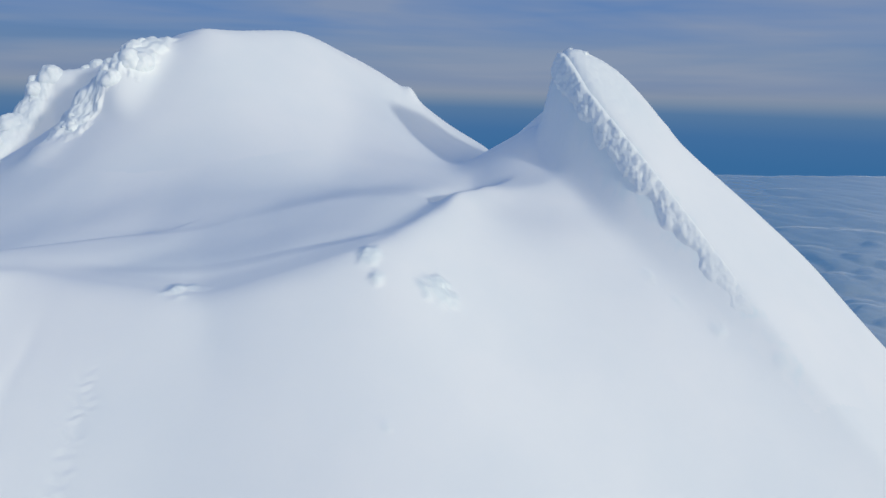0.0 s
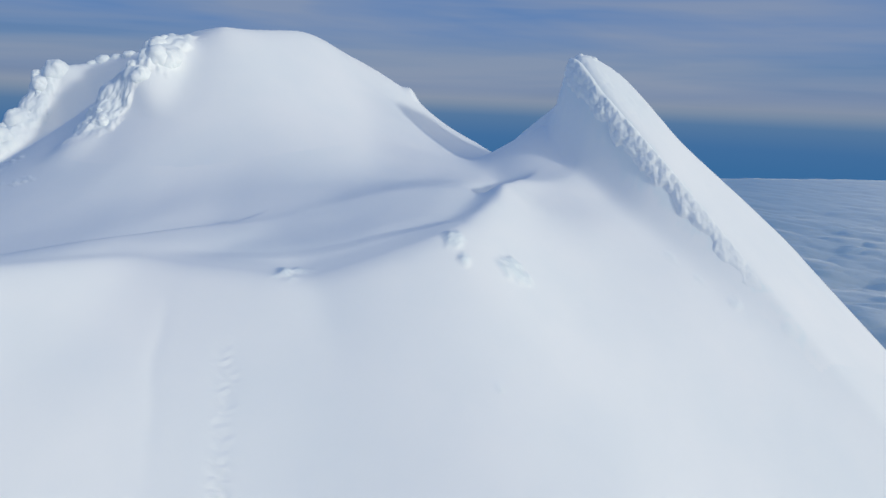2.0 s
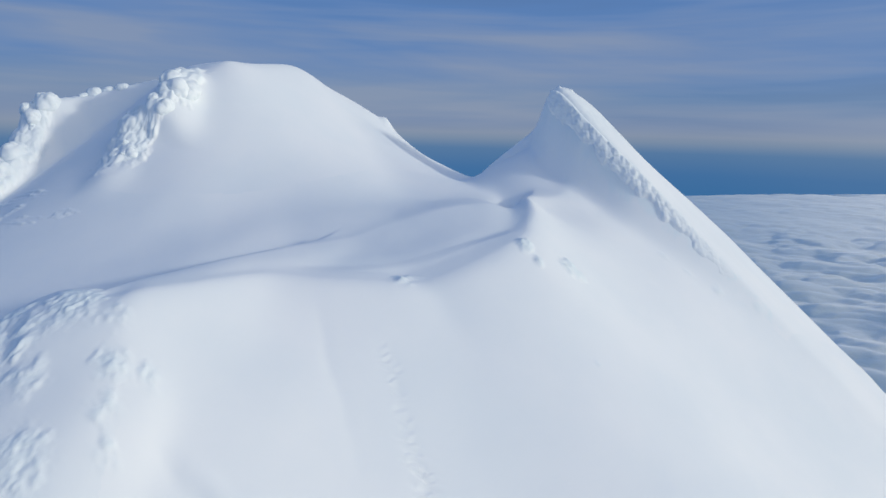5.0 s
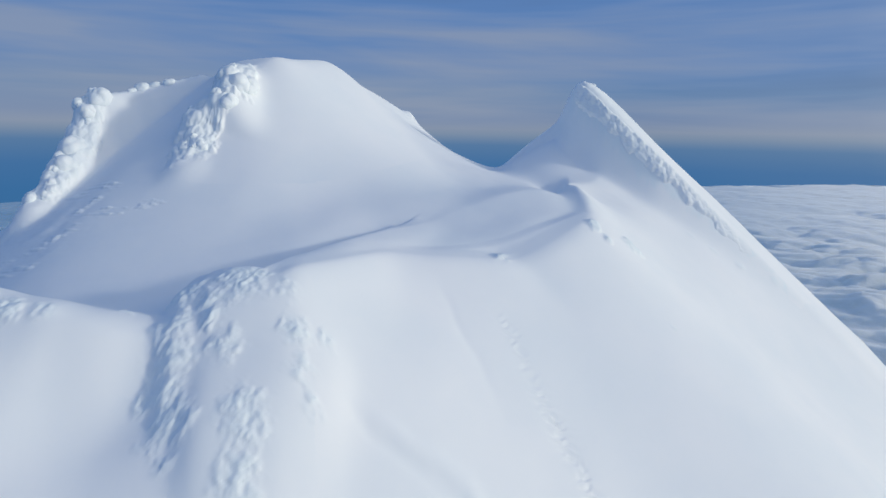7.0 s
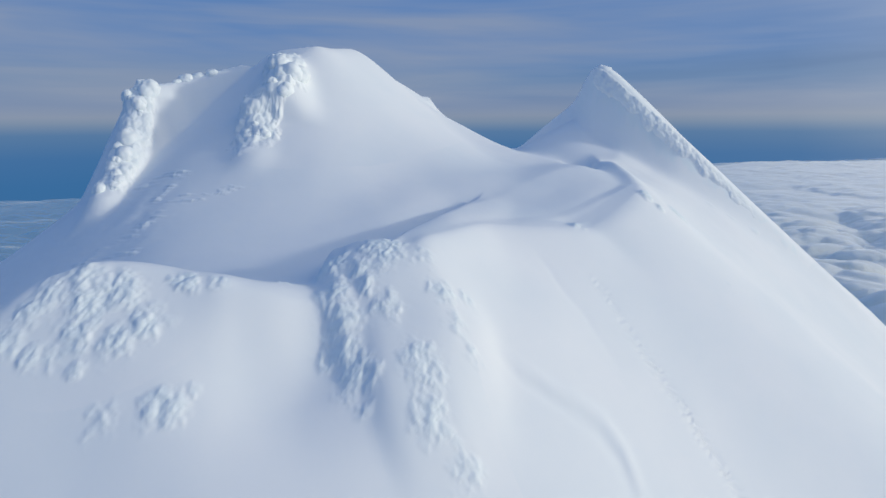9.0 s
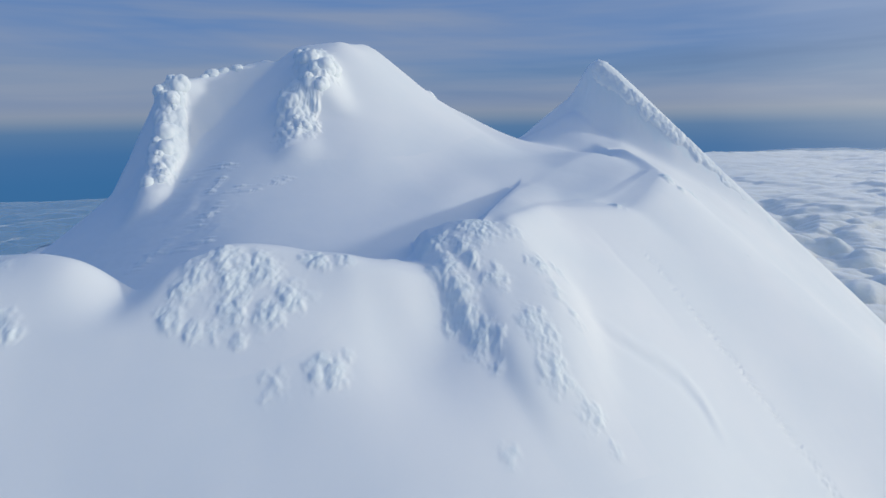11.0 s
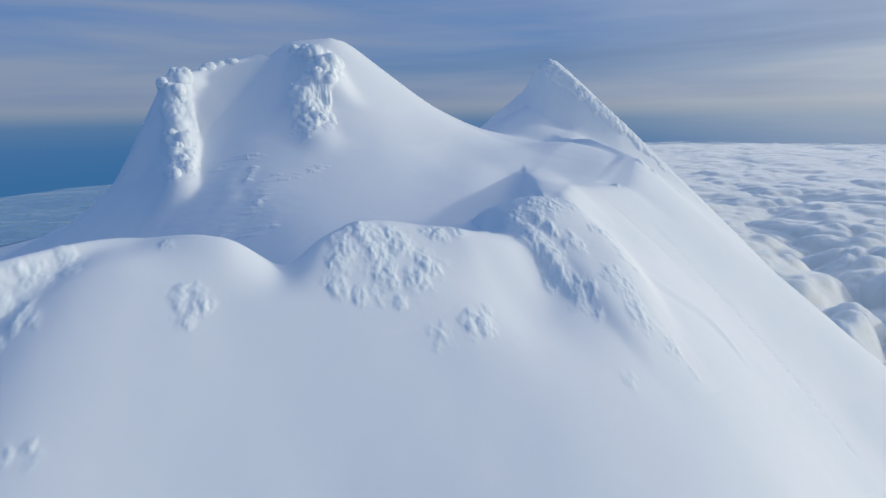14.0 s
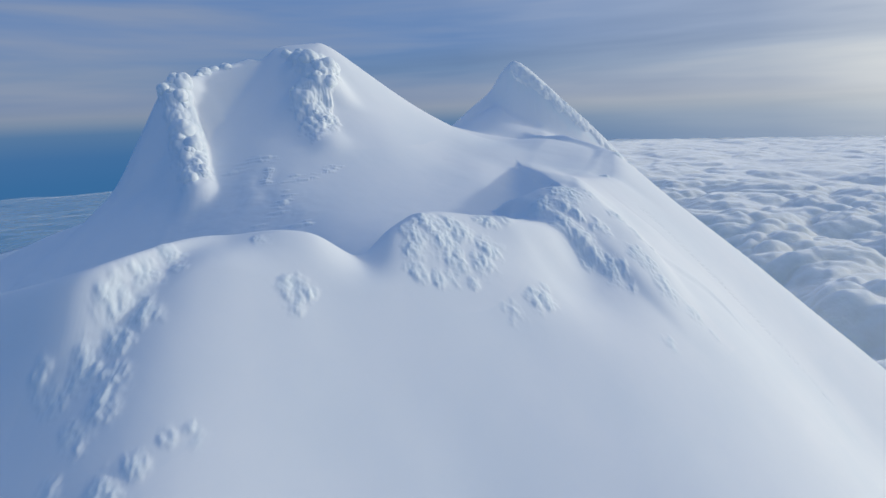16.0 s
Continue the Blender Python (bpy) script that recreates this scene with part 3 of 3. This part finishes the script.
tagged(cut("snow_slope", (face_form == 0) & (face_patch < 0)), "smooth wind-packed white snow on the mountain's outer slope", "snow slope", kind="structure")
tagged(cut("crater_floor", (face_form == 1) & (face_patch < 0)), "shaded snow bowl inside the crater rim", "snow field", kind="structure")
LOOKS = [(2, "summit_dome", "rounded white snow dome with a small cornice", "snow dome"), (3, "ice_spire", "sharp white ice spire with a rimed icy wall", "ice spire"),
         (4, "ice_tower", "knobbly white rime tower beside the snow dome", "ice tower"), (5, "ice_bluff", "steep bluff crusted with cauliflower rime", "ice bluff"),
         (6, "snow_rib", "steep snow rib crusted with patches of rime", "snow rib"), (7, "snow_shoulder", "rounded snow shoulder covered with feathery rime", "snow shoulder"),
         (8, "snow_shoulder", "broad western snow shoulder with scaly rime", "snow shoulder")]
FORMS = {}
for k, name, label, category in LOOKS:
    mine = face_form == k
    centre = flat_p[quads[mine][:, 0]].mean(0)
    thing = FORMS[k] = new(name)
    thing.location = (centre[0], centre[1], flat_p[quads[mine][:, 0]][:, 2].min())
    tagged(thing, label, category)
    icy = face_wall & mine & (face_patch < 0)
    cut("snow_face", mine & ~icy & (face_patch < 0), thing)
    if k == 3:
        tagged(cut("ice_wall", icy, thing), "greenish rimed ice wall")
for k, (px, py, reach) in enumerate(PATCHES):
    mine = face_patch == k
    if not mine.any():
        continue
    owner = FORMS.get(int(np.bincount(face_form[mine]).argmax()))
    if owner:
        cut("rime_patch", mine, owner)
    else:
        at = flat_p[quads[mine][:, 0]]
        thing = new("rime_outcrop")
        thing.location = (*at.mean(0)[:2], at[:, 2].min())
        tagged(thing, "small crusty white rime outcrop on the open snow slope", "rime ice", "rime outcrops on the slope")
        cut("rime_crust", mine, thing)


# crust of rime that hangs over the upper edge of the spire's wall
su_, sv_ = np.meshgrid(np.arange(-1.5, 47, .18), np.linspace(1.0, -5.5, 160), indexing="ij")
sv_ = sv_ + soft_curve(WALL_AT, WALL, su_, 2.0)
edge_p = np.stack([21.5 + .35 * su_ + .94 * sv_, 113 - .94 * su_ + .35 * sv_, 0 * su_], -1)
edge_p[..., 2] = BASE + relief(edge_p[..., 0], edge_p[..., 1])
run = np.cumsum(np.linalg.norm(np.diff(edge_p, axis=1, prepend=edge_p[:, :1]), axis=-1), 1)
paces = np.arange(0, 7.5, .17)
edge_p = np.stack([np.stack([np.interp(paces, row_s, row_p[:, k]) for k in range(3)], -1) for row_s, row_p in zip(run, edge_p)])
edge_n = grid_normals(edge_p)
turned = float((edge_n @ np.array([-.94, -.35, .6])).mean()) < 0
along, below = np.meshgrid(su_[:, 0], paces, indexing="ij")
reach_down = (5.6 - .06 * along + 3.4 * (fbm(along / 2.2, 0 * along, 3, 64) - .5)) * (.45 + .55 * step((along + 1.5) / 3))
crusted = step(below / .9) * step((reach_down - below) / 1.4) * step((along + 1.5) / 1.5) * step((47 - along) / 36)
shaken = edge_p + .5 * (fbm(along / .8, below / .8, 3, 65) - .5)[..., None]
shape = .5 * lumps(shaken.reshape(-1, 3) / 1.7, 61) + .3 * lumps(shaken.reshape(-1, 3) / .8, 62) + .14 * lumps(shaken.reshape(-1, 3) / .4, 63)
edge_p = edge_p + (-edge_n if turned else edge_n) * (crusted * (shape.reshape(along.shape) + .05) - .14 * (1 - crusted))[..., None]
edge_n = -grid_normals(edge_p) if turned else grid_normals(edge_p)
edge_q = grid_quads(*along.shape)
tagged(link("rime_crust", edge_p.reshape(-1, 3) - np.array(FORMS[3].location), edge_q[:, ::-1] if turned else edge_q, SNOW, FORMS[3], edge_n.reshape(-1, 3), .6 * crusted.ravel()), "lumpy white rime along the edge")


def ground(x, y):
    """Height of the finished snow at a place."""
    i, j = np.searchsorted(gx, x), np.searchsorted(gy, y)
    return Vector(P[j, i]), Vector(N[j, i])


# ---- rime knobs and clumps ----
def knob_mesh(name, seed, cell, amount, stretch, detail):
    bm = bmesh.new()
    bmesh.ops.create_icosphere(bm, subdivisions=detail, radius=1.0)
    me = bpy.data.meshes.new(name)
    bm.to_mesh(me)
    bm.free()
    co = np.empty(len(me.vertices) * 3, dtype=np.float32)
    me.vertices.foreach_get("co", co)
    co = co.reshape(-1, 3).astype(float)
    swell = .62 + .42 * lumps(co * .8 + seed * 7.7, seed) + amount * lumps(co / cell + seed * 3.1, seed + 9) + .05 * lumps(co / (cell * .45) + seed, seed + 17)
    co = co * swell[:, None] * np.array(stretch)
    me.vertices.foreach_set("co", co.ravel().astype(np.float32))
    me.polygons.foreach_set("use_smooth", np.ones(len(me.polygons), dtype=bool))
    me.materials.append(RIME)
    me.update()
    return me


BIG_KNOBS = [knob_mesh("rime_knob", s, .7, .18, (1, 1, 1.0), 4) for s in range(1, 5)]


def set_down(name, mesh, place, normal, size, turn, sink, label, category="", group=""):
    """Frees one lump of ice on the snow, sunk into it, leaning with the slope."""
    ob = new(name, mesh)
    up = (Vector(normal) + Vector((0, 0, .6))).normalized()
    q = up.to_track_quat("Z", "Y").to_matrix().to_4x4()
    ob.matrix_basis = Matrix.Translation(Vector(place) + up * size * sink) @ q @ pose(0, 0, 0, 0, 0, turn) @ Matrix.Diagonal((size, size, size, 1))
    return tagged(ob, label, category, group)


SUMMIT_KNOBS = [(-68.5, 135.8, 1.25), (-66.4, 136.0, 1.05), (-63.6, 135.0, 1.0), (-70.5, 135.2, .8)]
TOWER_KNOBS = [(-75.8, 132.2, 1.6), (-80.9, 126.2, 2.0), (-81.8, 122.2, 1.4), (-77, 133.4, 1.1)]
BLUFF_KNOBS = [(-52.7, 115.8, 1.6), (-51.4, 115.6, 1.3), (-54.6, 112.4, 1.2), (-54.0, 119.5, 1.5), (-54.2, 116, 1.3), (-62.4, 109.8, .9), (-52.4, 128.2, 1.1)]
dice = random.Random(4)


def strewn(line, count, reach, small, large):
    """Places for knobs along a crest line, thinning out to its sides."""
    out = []
    for _ in range(count):
        k = dice.uniform(0, len(line) - 1.001)
        a, b = line[int(k)], line[int(k) + 1]
        f = k - int(k)
        out.append((a[0] + (b[0] - a[0]) * f + dice.gauss(0, reach), a[1] + (b[1] - a[1]) * f + dice.gauss(0, reach), dice.uniform(small, large)))
    return out


TOWER_KNOBS += strewn(TOWER[3:], 12, .9, .6, 1.1)
BLUFF_KNOBS += strewn(BLUFF, 12, .9, .5, .9)
SPIRE_KNOBS = [(21.9, 112.6, .7), (22.8, 112.0, .7), (20.4, 112.4, .6)]
for places, owner, label in ((SUMMIT_KNOBS, 2, "small round white rime knob"), (TOWER_KNOBS, 4, "large puffed rime knob"),
                             (BLUFF_KNOBS, 5, "lumpy rime knob"), (SPIRE_KNOBS, 3, "")):
    for x, y, size in places:
        at, up = ground(x, y)
        ob = set_down("rime_knob", dice.choice(BIG_KNOBS), at - FORMS[owner].location, up, size * 1.3, dice.uniform(0, 360), -.4 if size > .95 else (-.8 if owner == 3 else -.62), label if size > .95 else "")
        ob.parent = FORMS[owner]

# ---- sea of clouds ----
SHORE_AT = [-180, -5, 4, 10, 18, 25, 34, 43, 51, 61, 68, 180]
SHORE = [2450, 2450, 2200, 2250, 2540, 2520, 2880, 3450, 3870, 4750, 4850, 4850]
turns = np.radians(np.concatenate([np.linspace(-180, -45, 130, endpoint=False), np.linspace(-45, 100, 720, endpoint=False), np.linspace(100, 180, 81)]))
rings = np.concatenate([np.linspace(.03, .3, 300, endpoint=False), np.geomspace(.3, 1, 260)])
A, F = np.meshgrid(turns, rings)
shore = soft_curve(SHORE_AT, SHORE, np.degrees(A), 3.0)
reach = F * shore
CX, CY = -80 + reach * np.sin(A), reach * np.cos(A)
# heaps drawn out across the wind, rounded on top, with creases between them
AX, AY = .87 * CX + .5 * CY, (-.5 * CX + .87 * CY) / 1.5
WX = AX + 130 * (fbm(CX / 300, CY / 300, 3, 81) - .5) + 34 * (fbm(CX / 70, CY / 70, 3, 82) - .5)
WY = AY + 130 * (fbm(CX / 300, CY / 300, 3, 181) - .5) + 34 * (fbm(CX / 70, CY / 70, 3, 182) - .5)
big = np.sqrt(billows(WX / 210, WY / 130, 5) ** 2 + .02)
mid = np.sqrt(billows(WX / 60, WY / 46, 6) ** 2 + .02)
small = billows(WX / 26, WY / 22, 7)
fluff = fbm(CX / 40, CY / 40, 5, 89)
swell_far = fbm(AX / 700, AY / 400, 3, 83)
# heaped up close below the mountain's eastern side, lying flatter farther off
heaped = step((1300 - reach) / 700) * step((np.degrees(A) - 50) / 25)
flat = (.4 + .6 * step((2400 - reach) / 1500)) * (.5 + .5 * step((np.degrees(A) - 42) / 28))
CZ = -72 + 66 * (1 - flat) + flat * (42 * big * (.5 + swell_far) + 20 * mid * (.2 + big) + 8 * small * (.15 + mid * big) + 9 * fluff + 14) + 16 * (swell_far - .5)
CZ = CZ + heaped * (34 * (big - .55) + 12 * mid * big)
CZ = CZ - 14 * step((F - .9) / .1)
# fades at the shore; north and west are see-through in place of dimming haze
thin_haze = np.maximum(step((F - .86 + .08 * (fbm(CX / 260, CY / 260, 4, 85) - .5)) / .14), .85 * step((74 - np.degrees(A)) / 50))
PC = np.stack([CX, CY, CZ], -1)
cloud_sea = link("cloud_sea", PC.reshape(-1, 3), grid_quads(*CX.shape)[:, ::-1], CLOUD, values=thin_haze.ravel(), named="thin_haze")
tagged(cloud_sea, "pale billowing sea of clouds far below the summit", "clouds", kind="structure")
